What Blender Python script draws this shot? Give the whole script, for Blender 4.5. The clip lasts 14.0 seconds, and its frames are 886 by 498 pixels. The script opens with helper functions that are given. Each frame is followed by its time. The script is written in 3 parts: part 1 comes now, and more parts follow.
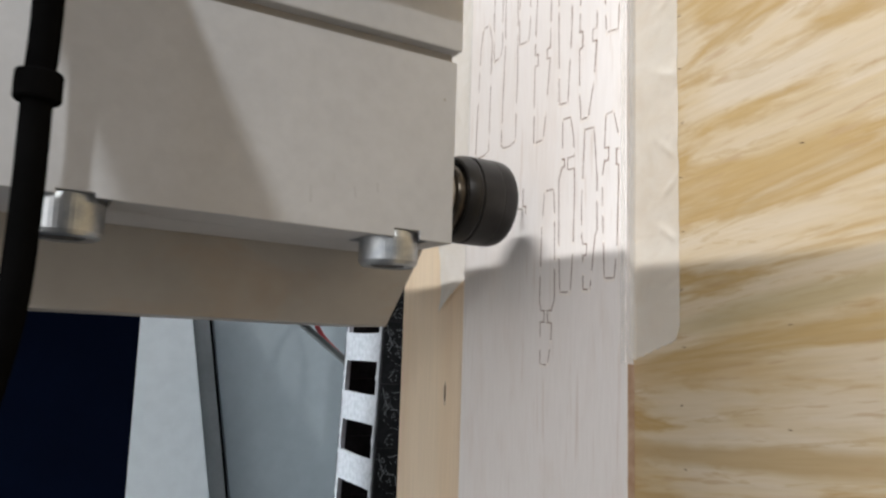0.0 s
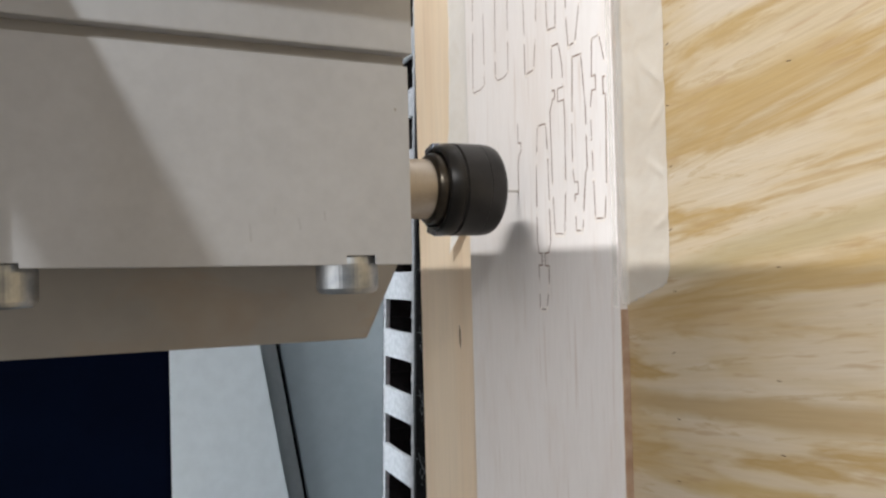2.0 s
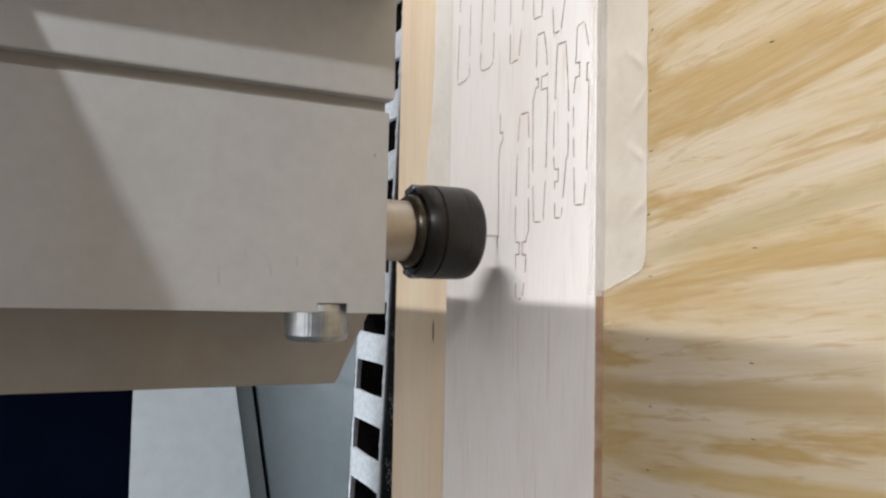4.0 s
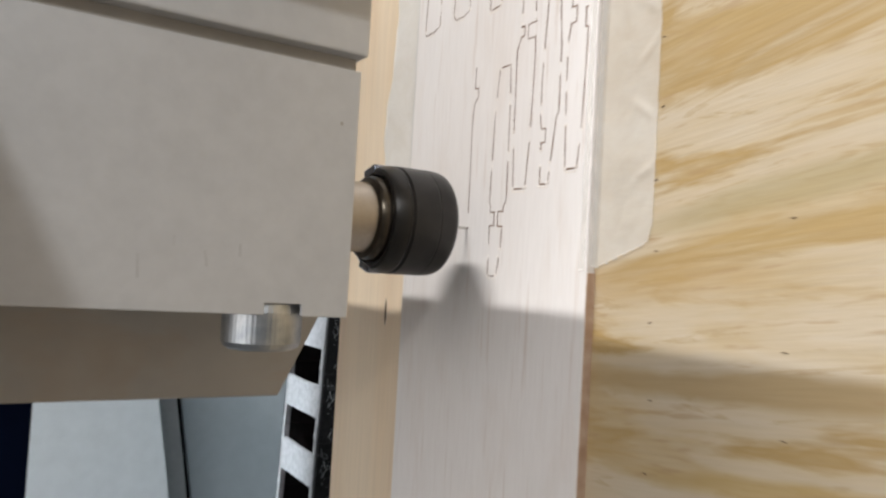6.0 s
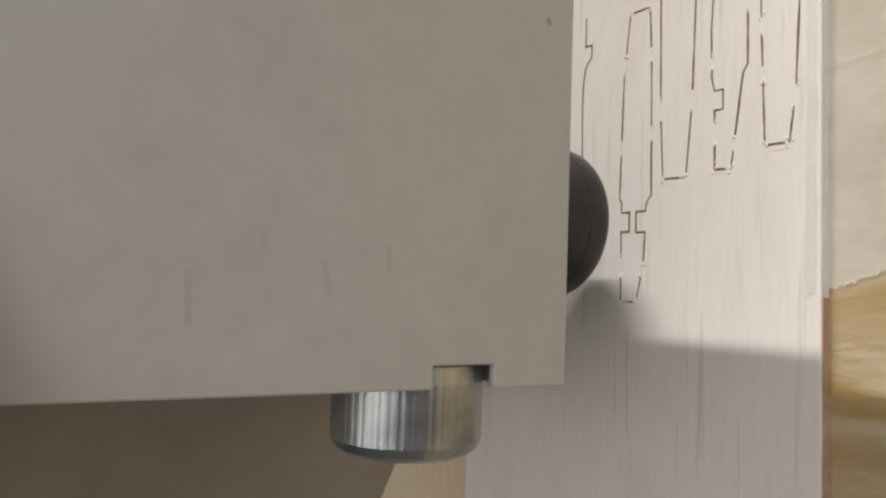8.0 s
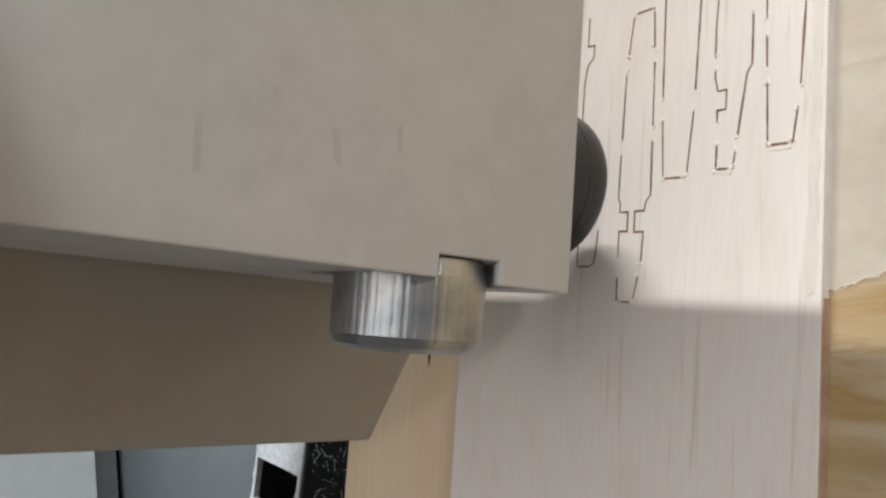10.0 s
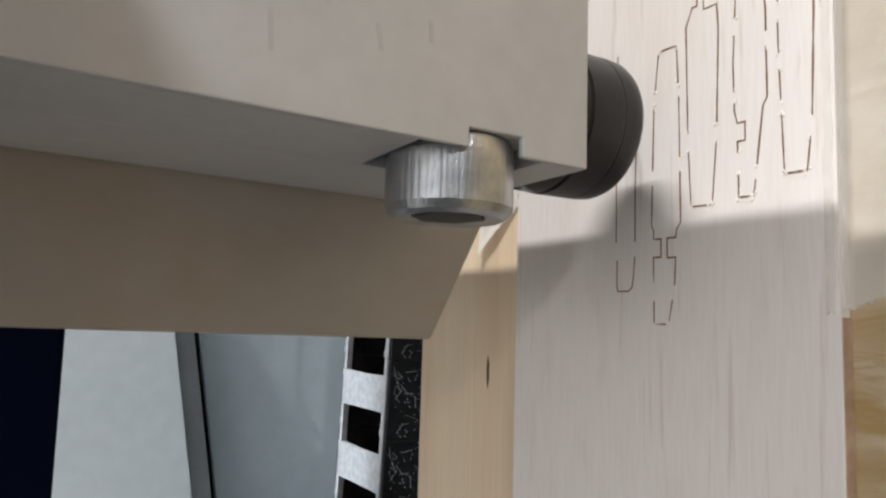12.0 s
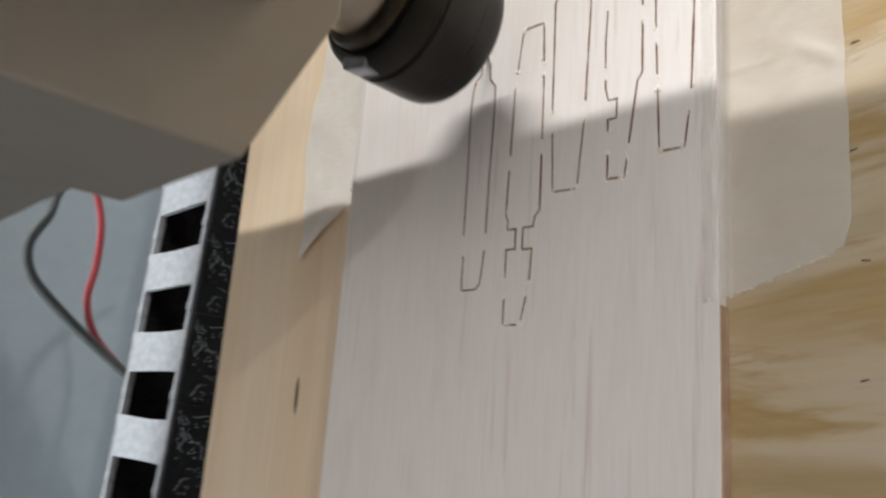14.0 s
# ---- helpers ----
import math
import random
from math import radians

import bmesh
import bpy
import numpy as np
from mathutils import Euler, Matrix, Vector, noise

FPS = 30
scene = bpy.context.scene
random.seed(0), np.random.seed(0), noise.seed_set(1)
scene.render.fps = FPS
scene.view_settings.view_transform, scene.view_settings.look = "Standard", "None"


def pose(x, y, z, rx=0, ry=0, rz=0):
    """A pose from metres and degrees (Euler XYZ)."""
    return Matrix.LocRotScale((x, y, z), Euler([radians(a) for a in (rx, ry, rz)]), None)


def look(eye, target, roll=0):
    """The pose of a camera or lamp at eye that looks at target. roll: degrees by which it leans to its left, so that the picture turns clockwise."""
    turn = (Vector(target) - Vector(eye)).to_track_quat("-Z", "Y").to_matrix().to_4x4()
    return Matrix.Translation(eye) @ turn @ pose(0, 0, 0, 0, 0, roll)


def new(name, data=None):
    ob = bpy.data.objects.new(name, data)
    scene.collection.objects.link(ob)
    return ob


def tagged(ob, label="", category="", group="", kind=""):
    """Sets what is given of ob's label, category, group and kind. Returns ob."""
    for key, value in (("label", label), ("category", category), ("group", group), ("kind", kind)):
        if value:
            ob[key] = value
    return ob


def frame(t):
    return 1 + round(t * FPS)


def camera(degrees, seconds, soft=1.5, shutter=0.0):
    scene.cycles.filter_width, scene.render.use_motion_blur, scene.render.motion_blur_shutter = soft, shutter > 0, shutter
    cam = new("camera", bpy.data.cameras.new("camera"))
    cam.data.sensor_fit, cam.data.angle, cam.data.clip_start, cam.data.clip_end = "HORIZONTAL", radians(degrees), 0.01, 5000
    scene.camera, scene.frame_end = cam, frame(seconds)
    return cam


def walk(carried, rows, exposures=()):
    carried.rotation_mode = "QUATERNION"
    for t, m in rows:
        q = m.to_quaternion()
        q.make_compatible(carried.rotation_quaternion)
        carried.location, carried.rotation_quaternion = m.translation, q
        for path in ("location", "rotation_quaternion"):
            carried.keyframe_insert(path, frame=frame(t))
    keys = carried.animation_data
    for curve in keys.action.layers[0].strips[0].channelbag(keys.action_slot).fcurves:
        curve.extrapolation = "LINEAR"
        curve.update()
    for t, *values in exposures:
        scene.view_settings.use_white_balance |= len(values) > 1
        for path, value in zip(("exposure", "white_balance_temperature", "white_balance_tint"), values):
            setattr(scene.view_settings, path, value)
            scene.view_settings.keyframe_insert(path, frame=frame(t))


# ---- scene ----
cam = camera(63.45, 14.0, soft=2.3, shutter=0.5)
PATH = [
    (0.0, (0.0078, -0.1706, 0.1710), (0.0393, 0.0437, 0.0462), -83.96),
    (0.5, (0.0057, -0.1726, 0.1517), (0.0332, 0.0469, 0.0353), -84.66),
    (1.0, (0.0064, -0.1734, 0.1407), (0.0358, 0.0510, 0.0345), -84.25),
    (1.5, (0.0116, -0.1767, 0.1405), (0.0383, 0.0504, 0.0395), -86.95),
    (2.0, (0.0182, -0.1760, 0.1401), (0.0223, 0.0517, 0.0368), -91.12),
    (2.5, (0.0020, -0.1730, 0.1368), (0.0148, 0.0523, 0.0291), -84.45),
    (3.0, (0.0052, -0.1735, 0.1376), (0.0158, 0.0520, 0.0302), -86.54),
    (5.5, (0.0025, -0.1684, 0.1357), (0.0137, 0.0552, 0.0245), -88.09),
    (6.0, (-0.0007, -0.1399, 0.1318), (0.0085, 0.0732, 0.0014), -85.51),
    (6.5, (-0.0020, -0.0964, 0.1302), (0.0141, 0.1114, -0.0080), -84.88),
    (7.0, (0.0002, -0.0744, 0.1298), (0.0131, 0.1346, -0.0068), -86.79),
    (7.5, (0.0001, -0.0676, 0.1271), (0.0148, 0.1383, -0.0140), -85.98),
    (9.8, (-0.0003, -0.0608, 0.1282), (0.0177, 0.1420, -0.0169), -84.48),
    (10.0, (-0.0051, -0.0611, 0.1274), (0.0169, 0.1404, -0.0190), -82.29),
    (10.5, (-0.0052, -0.0748, 0.1268), (0.0182, 0.1377, -0.0028), -82.91),
    (11.0, (-0.0024, -0.0773, 0.1305), (0.0216, 0.1391, 0.0077), -85.03),
    (11.5, (-0.0010, -0.0753, 0.1292), (0.0232, 0.1380, 0.0011), -85.06),
    (12.0, (-0.0009, -0.0766, 0.1303), (0.0243, 0.1386, 0.0057), -84.96),
    (12.5, (-0.0016, -0.0760, 0.1297), (0.0248, 0.1390, 0.0049), -84.72),
    (13.0, (-0.0041, -0.0720, 0.1271), (0.0269, 0.1367, -0.0070), -83.13),
    (13.5, (-0.0056, -0.0650, 0.1210), (0.0323, 0.1318, -0.0283), -80.90),
    (14.0, (-0.0180, -0.0489, 0.1135), (0.0373, 0.1243, -0.0581), -73.25),
]
walk(cam, [(t, look(eye, target, roll)) for t, eye, target, roll in PATH], [(0.0, 0.0, 6500, 10), (5.5, 0.0, 6500, 10), (6.0, 0.0, 6600, 10), (6.5, -0.2, 6800, 10), (7.0, -0.33, 7000, 10), (7.5, -0.35, 7000, 10), (10.0, -0.12, 6850, 10), (10.5, -0.07, 6700, 10), (11.0, -0.02, 6620, 10), (13.0, 0.0, 6720, 10), (14.0, -0.08, 6720, 10)])

# ---------------------------------------------------------------- light
world = bpy.data.worlds.new("workshop_air")
scene.world = world
world.use_nodes = True
world.node_tree.nodes["Background"].inputs["Color"].default_value = (0.86, 0.93, 1.0, 1)
world.node_tree.nodes["Background"].inputs["Strength"].default_value = 0.62
scene.view_settings.exposure = 0.0


def area_lamp(name, place, target, wide, high, watts, colour):
    data = bpy.data.lights.new(name, "AREA")
    data.shape, data.size, data.size_y, data.energy, data.color = "RECTANGLE", wide, high, watts, colour
    ob = new(name, data)
    ob.matrix_world = look(place, target)
    return ob


# the low tube at the side of the machine, the lamp at the front side, and the broad ceiling lamp
area_lamp("side_lamp", (2.04, 0.36, 1.0), (0.0, 0.33, 0.0), 1.6, 0.018, 122, (0.975, 0.985, 1.0))
area_lamp("front_side_lamp", (1.02, -1.65, 0.63), (0.03, 0.0, 0.10), 0.07, 0.06, 9.8, (0.95, 0.98, 1.0))
area_lamp("ceiling_lamp", (0.45, -1.0, 1.85), (0.45, -1.0, 0.0), 1.8, 1.5, 16.0, (0.985, 0.985, 1.0))
# unseen fills: left brightens the shaded sheet, the cooler rear one the back panels
area_lamp("left_fill", (-0.42, 0.0, 1.85), (-0.3, 0.03, 0.0), 1.0, 1.2, 7.2, (1.0, 0.975, 0.96))
area_lamp("rear_fill", (-0.45, 0.46, 0.75), (-0.45, 0.50, 0.0), 0.8, 0.10, 9.0, (0.87, 0.95, 1.0))


# ---------------------------------------------------------------- materials
def shader(name, rough=0.5, metal=0.0):
    mat = bpy.data.materials.new(name)
    mat.use_nodes = True
    tree = mat.node_tree
    bsdf = tree.nodes["Principled BSDF"]
    bsdf.inputs["Roughness"].default_value = rough
    bsdf.inputs["Metallic"].default_value = metal
    return mat, tree, bsdf


def node(tree, kind, **values):
    n = tree.nodes.new(kind)
    for key, value in values.items():
        n.inputs[key.replace("_", " ")].default_value = value
    return n


def coords(tree, scale, turn=(0, 0, 0)):
    at = tree.nodes.new("ShaderNodeTexCoord")
    turned = tree.nodes.new("ShaderNodeMapping")
    turned.inputs["Rotation"].default_value = turn
    m = tree.nodes.new("ShaderNodeMapping")
    m.inputs["Scale"].default_value = scale
    tree.links.new(at.outputs["Object"], turned.inputs["Vector"])
    tree.links.new(turned.outputs["Vector"], m.inputs["Vector"])
    return m.outputs["Vector"]


def noise_tex(tree, vector, scale, detail=4.0, rough=0.55, distort=0.0):
    n = node(tree, "ShaderNodeTexNoise", Scale=scale, Detail=detail, Roughness=rough, Distortion=distort)
    tree.links.new(vector, n.inputs["Vector"])
    return n.outputs["Fac"]


def ramp(tree, value, stops):
    n = tree.nodes.new("ShaderNodeValToRGB")
    els = n.color_ramp.elements
    while len(els) < len(stops):
        els.new(0.5)
    for el, (pos, col) in zip(els, stops):
        el.position = pos
        el.color = (*col, 1) if len(col) == 3 else col
    tree.links.new(value, n.inputs["Fac"])
    return n.outputs["Color"]


def mix(tree, fac, a, b, how="MIX"):
    n = tree.nodes.new("ShaderNodeMix")
    n.data_type, n.blend_type = "RGBA", how
    for sock, v in ((n.inputs[0], fac), (n.inputs[6], a), (n.inputs[7], b)):
        if isinstance(v, bpy.types.NodeSocket):
            tree.links.new(v, sock)
        elif isinstance(v, tuple):
            sock.default_value = (*v, 1)
        else:
            sock.default_value = v
    return n.outputs[2]


def bump(tree, bsdf, height, strength, distance):
    n = node(tree, "ShaderNodeBump", Strength=strength, Distance=distance)
    tree.links.new(height, n.inputs["Height"])
    tree.links.new(n.outputs["Normal"], bsdf.inputs["Normal"])


def spot(tree, centre, size, turn=0.0):
    """One soft oval patch on the board, 1 in its middle and 0 at its rim; millimetres."""
    at = tree.nodes.new("ShaderNodeTexCoord")
    m = tree.nodes.new("ShaderNodeMapping")
    m.vector_type = "TEXTURE"
    m.inputs["Location"].default_value = (centre[0] * 0.001, centre[1] * 0.001, -0.001)
    m.inputs["Rotation"].default_value = (0, 0, radians(turn))
    m.inputs["Scale"].default_value = (size[0] * 0.001, size[1] * 0.001, 1)
    wob = node(tree, "ShaderNodeTexNoise", Scale=38.0, Detail=3.0)
    add = tree.nodes.new("ShaderNodeMixRGB")
    add.blend_type = "LINEAR_LIGHT"
    add.inputs["Fac"].default_value = 0.55
    g = tree.nodes.new("ShaderNodeTexGradient")
    g.gradient_type = "SPHERICAL"
    tree.links.new(at.outputs["Object"], m.inputs["Vector"])
    tree.links.new(at.outputs["Object"], wob.inputs["Vector"])
    tree.links.new(m.outputs["Vector"], add.inputs["Color1"])
    tree.links.new(wob.outputs["Color"], add.inputs["Color2"])
    tree.links.new(add.outputs["Color"], g.inputs["Vector"])
    return g.outputs["Fac"]


def plywood_material():
    mat, tree, bsdf = shader("pine_plywood", 0.55)
    turn = (0, 0, radians(-8))
    band = noise_tex(tree, coords(tree, (1, 0.15, 1), turn), 62, 6, 0.58, 0.5)
    broad = noise_tex(tree, coords(tree, (1, 0.20, 1), turn), 24, 5, 0.55, 0.6)
    late = noise_tex(tree, coords(tree, (1, 0.12, 1), turn), 150, 7, 0.66, 0.9)
    patch = noise_tex(tree, coords(tree, (1, 0.4, 1), turn), 60, 3, 0.6)
    fine = noise_tex(tree, coords(tree, (1, 0.045, 1), turn), 900, 3, 0.6, 0.1)
    dash = noise_tex(tree, coords(tree, (1, 0.13, 1), turn), 520, 2, 0.5)
    col = ramp(tree, band, [(0.40, (0.515, 0.43, 0.32)), (0.53, (0.49, 0.39, 0.26)), (0.60, (0.38, 0.255, 0.105)), (0.645, (0.42, 0.30, 0.15)), (0.75, (0.50, 0.405, 0.285))])
    col = mix(tree, ramp(tree, broad, [(0.52, (0, 0, 0)), (0.58, (0.55, 0.55, 0.55)), (0.70, (0.15, 0.15, 0.15))]), col, (0.43, 0.305, 0.14))
    col = mix(tree, ramp(tree, late, [(0.56, (0, 0, 0)), (0.59, (0.5, 0.5, 0.5)), (0.64, (0.05, 0.05, 0.05))]), col, (0.36, 0.25, 0.115))
    col = mix(tree, ramp(tree, patch, [(0.56, (0, 0, 0)), (0.72, (0.38, 0.38, 0.38))]), col, (0.43, 0.35, 0.23))
    # painted shadow on the grain at the tape's corner, two long brown bands behind it
    for centre, size, lean, tone, most in (((1, -17), (7, 36), 4, (0.40, 0.26, 0.10), 0.45), ((-21, -48), (4.5, 95), 5, (0.36, 0.25, 0.115), 0.8), ((-38, -70), (3.6, 60), 8, (0.41, 0.28, 0.10), 0.7), ((22, -62), (4.5, 60), 11, (0.36, 0.29, 0.155), 0.6)):
        mask = ramp(tree, spot(tree, centre, size, lean), [(0.0, (0, 0, 0)), (0.5, (most, most, most))])
        col = mix(tree, mask, col, tone)
    col = mix(tree, 0.22, col, ramp(tree, fine, [(0.35, (0.72, 0.70, 0.66)), (0.6, (1, 1, 1))]), "MULTIPLY")
    col = mix(tree, ramp(tree, dash, [(0.62, (0, 0, 0)), (0.72, (0.5, 0.5, 0.5))]), col, (0.35, 0.23, 0.12))
    tree.links.new(col, bsdf.inputs["Base Color"])
    bsdf.inputs["Specular IOR Level"].default_value = 0.3
    bump(tree, bsdf, fine, 0.2, 0.0003)
    return mat


def plank_material():
    mat, tree, bsdf = shader("pale_pine", 0.45)
    v = coords(tree, (0.10, 1, 1))
    band = noise_tex(tree, v, 40, 3, 0.5, 0.4)
    fine = noise_tex(tree, coords(tree, (0.04, 1, 1)), 600, 3)
    col = ramp(tree, band, [(0.35, (0.82, 0.66, 0.475)), (0.55, (0.785, 0.61, 0.42)), (0.68, (0.72, 0.53, 0.35))])
    col = mix(tree, 0.18, col, ramp(tree, fine, [(0.3, (0.6, 0.6, 0.6)), (0.6, (1, 1, 1))]), "MULTIPLY")
    tree.links.new(col, bsdf.inputs["Base Color"])
    bump(tree, bsdf, fine, 0.12, 0.0003)
    return mat


def balsa_material():
    mat, tree, bsdf = shader("balsa", 0.62)
    fine = noise_tex(tree, coords(tree, (0.07, 1, 1)), 1100, 4, 0.6)
    streak = noise_tex(tree, coords(tree, (0.05, 1, 1)), 420, 3, 0.65)
    broad = noise_tex(tree, coords(tree, (0.3, 1, 1)), 22, 3)
    col = ramp(tree, broad, [(0.35, (0.80, 0.755, 0.725)), (0.65, (0.78, 0.725, 0.685))])
    col = mix(tree, ramp(tree, streak, [(0.60, (0, 0, 0)), (0.74, (0.5, 0.5, 0.5))]), col, (0.57, 0.45, 0.37))
    blotch = noise_tex(tree, coords(tree, (0.25, 1, 1)), 75, 4, 0.6, 0.4)
    col = mix(tree, ramp(tree, blotch, [(0.52, (0, 0, 0)), (0.72, (0.4, 0.4, 0.4))]), col, (0.70, 0.61, 0.54))
    col = mix(tree, 0.2, col, ramp(tree, fine, [(0.30, (0.76, 0.74, 0.72)), (0.62, (1, 1, 1))]), "MULTIPLY")
    tree.links.new(col, bsdf.inputs["Base Color"])
    bsdf.inputs["Specular IOR Level"].default_value = 0.3
    bump(tree, bsdf, fine, 0.15, 0.0002)
    return mat


def speckled(name, a, b, scale, rough=0.5, metal=0.0, strength=0.15, size=0.0003, stretch=(1, 1, 1), shine=0.5):
    mat, tree, bsdf = shader(name, rough, metal)
    bsdf.inputs["Specular IOR Level"].default_value = shine
    big = noise_tex(tree, coords(tree, stretch), scale, 3)
    small = noise_tex(tree, coords(tree, (1, 1, 1)), scale * 14, 3)
    col = ramp(tree, big, [(0.35, a), (0.68, b)])
    col = mix(tree, 0.22, col, ramp(tree, small, [(0.3, (0.7, 0.7, 0.7)), (0.65, (1, 1, 1))]), "MULTIPLY")
    tree.links.new(col, bsdf.inputs["Base Color"])
    bump(tree, bsdf, small, strength, size)
    return mat


def shade_toned_material():
    """Aluminium darkened for the shade behind the clamp, with a warm oily film in smears."""
    mat, tree, bsdf = shader("shade_toned_aluminium", 0.55, 0.2)
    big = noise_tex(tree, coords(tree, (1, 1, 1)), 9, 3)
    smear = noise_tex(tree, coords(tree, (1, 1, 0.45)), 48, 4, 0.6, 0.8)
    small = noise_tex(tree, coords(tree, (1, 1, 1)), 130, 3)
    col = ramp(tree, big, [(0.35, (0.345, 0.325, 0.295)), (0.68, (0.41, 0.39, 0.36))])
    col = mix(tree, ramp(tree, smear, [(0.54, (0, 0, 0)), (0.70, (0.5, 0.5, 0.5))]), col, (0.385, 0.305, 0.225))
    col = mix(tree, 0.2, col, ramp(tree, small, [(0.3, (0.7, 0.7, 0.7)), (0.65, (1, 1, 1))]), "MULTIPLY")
    tree.links.new(col, bsdf.inputs["Base Color"])
    bump(tree, bsdf, small, 0.06, 0.0002)
    return mat


def tape_material(name, cover):
    mat, tree, bsdf = shader(name, 0.6)
    crease = noise_tex(tree, coords(tree, (1, 1, 1)), 70, 4, 0.6, 1.2)
    crepe = noise_tex(tree, coords(tree, (1, 0.25, 1)), 900, 3)
    col = ramp(tree, crease, [(0.35, (0.82, 0.785, 0.72)), (0.65, (0.88, 0.855, 0.81))])
    tree.links.new(col, bsdf.inputs["Base Color"])
    bsdf.inputs["Alpha"].default_value = cover
    mixed = mix(tree, 0.3, crease, crepe)
    bump(tree, bsdf, mixed, 0.35, 0.0008)
    return mat


PLY, PLANK, BALSA = plywood_material(), plank_material(), balsa_material()
TAPE, THICK_TAPE = tape_material("paper_tape", 0.42), tape_material("doubled_paper_tape", 0.74)
ALU = speckled("bead_blasted_aluminium", (0.52, 0.525, 0.54), (0.56, 0.565, 0.58), 18, 0.5, 0.2, 0.06, 0.0002)
ALU_DARK = shade_toned_material()
SMUDGE = speckled("rubbed_aluminium", (0.485, 0.488, 0.497), (0.515, 0.519, 0.53), 90, 0.5, 0.2)
ZINC = speckled("zinc_plated_steel", (0.30, 0.325, 0.355), (0.52, 0.53, 0.53), 190, 0.33, 0.9, 0.2, 0.0002)
STEEL = speckled("ground_steel", (0.60, 0.57, 0.53), (0.68, 0.65, 0.60), 60, 0.22, 1.0, 0.05, 0.0001)
BLACK_STEEL = speckled("blackened_steel", (0.020, 0.019, 0.018), (0.034, 0.031, 0.029), 90, 0.36, 0.5, 0.1, 0.0001)
BLUED = speckled("worn_blued_steel", (0.20, 0.23, 0.30), (0.32, 0.35, 0.42), 200, 0.25, 0.9, 0.1, 0.0001)
BRONZED = speckled("browned_steel", (0.06, 0.05, 0.04), (0.12, 0.10, 0.075), 120, 0.3, 0.8, 0.1, 0.0001)
SHAFT = speckled("oily_ground_steel", (0.40, 0.35, 0.29), (0.50, 0.44, 0.37), 60, 0.36, 0.85, 0.05, 0.0001)
# near-black carries the shade inside the screw sockets and their seats
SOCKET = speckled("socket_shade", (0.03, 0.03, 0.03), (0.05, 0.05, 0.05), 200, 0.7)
# brown of the flat ribbons that stand in for the cut grooves
KERF_BROWN = speckled("brown_kerf", (0.16, 0.085, 0.05), (0.27, 0.16, 0.10), 500, 0.9)
EDGE = speckled("shaded_sawn_edge", (0.40, 0.25, 0.16), (0.56, 0.41, 0.30), 120, 0.85)
FUZZ = speckled("torn_balsa_fibre", (0.80, 0.72, 0.65), (0.86, 0.80, 0.74), 900, 0.9)
CHAIN_GREY = speckled("mottled_grey_plastic", (0.33, 0.35, 0.375), (0.47, 0.49, 0.52), 230, 0.6, 0.0, 0.4, 0.0008)
CHAIN_BLACK = speckled("black_plastic", (0.006, 0.006, 0.007), (0.016, 0.016, 0.017), 220, 0.5, 0.0, 0.6, 0.001, shine=0.2)
NAVY = speckled("navy_paint", (0.0010, 0.0050, 0.022), (0.0016, 0.0068, 0.028), 20, 0.6, shine=0.06)
WHITE_PANEL = speckled("white_coated_sheet", (0.76, 0.795, 0.815), (0.80, 0.83, 0.845), 5, 0.45)
GREY_PANEL = speckled("grey_coated_sheet", (0.34, 0.38, 0.40), (0.38, 0.42, 0.44), 6, 0.5)
SEAM = speckled("dark_joint", (0.22, 0.23, 0.235), (0.27, 0.28, 0.285), 30, 0.55)
RUBBER = speckled("black_rubber", (0.003, 0.003, 0.003), (0.006, 0.006, 0.006), 60, 0.85, shine=0.0)
GREY_WIRE = speckled("grey_cable_sheath", (0.10, 0.11, 0.11), (0.14, 0.15, 0.15), 80, 0.5)
RED_WIRE = speckled("red_wire_sheath", (0.50, 0.05, 0.06), (0.60, 0.08, 0.09), 80, 0.45)
ROOM = speckled("workshop_wall", (0.18, 0.18, 0.18), (0.21, 0.21, 0.21), 2, 0.8)
KNOT = speckled("pin_mark", (0.06, 0.035, 0.02), (0.12, 0.07, 0.04), 700, 0.9)

# ---------------------------------------------------------------- mesh helpers
MM = 0.001


def link(name, bm, mat, parent=None, label=""):
    mesh = bpy.data.meshes.new(name)
    bm.normal_update()
    bm.to_mesh(mesh)
    bm.free()
    mesh.materials.append(mat)
    ob = new(name, mesh)
    ob.parent = parent
    if label:
        ob["label"] = label
    return ob


part = link


def smooth(ob, angle=35):
    ob.data.shade_smooth()
    ob.data.set_sharp_from_angle(angle=radians(angle))
    return ob


def box(x0, x1, y0, y1, z0, z1, bevel=0.0, bm=None):
    """A box in millimetres with bevelled edges."""
    own = bmesh.new()
    bmesh.ops.create_cube(own, size=1, matrix=Matrix.Translation(((x0 + x1) / 2 * MM, (y0 + y1) / 2 * MM, (z0 + z1) / 2 * MM)) @ Matrix.Diagonal(((x1 - x0) * MM, (y1 - y0) * MM, (z1 - z0) * MM, 1)))
    if bevel:
        bmesh.ops.bevel(own, geom=own.edges[:], offset=bevel * MM, segments=2, affect="EDGES", profile=0.6)
    return join(bm, own)


def join(bm, own):
    if bm is None:
        return own
    tmp = bpy.data.meshes.new("tmp")
    own.to_mesh(tmp)
    own.free()
    bm.from_mesh(tmp)
    bpy.data.meshes.remove(tmp)
    return bm


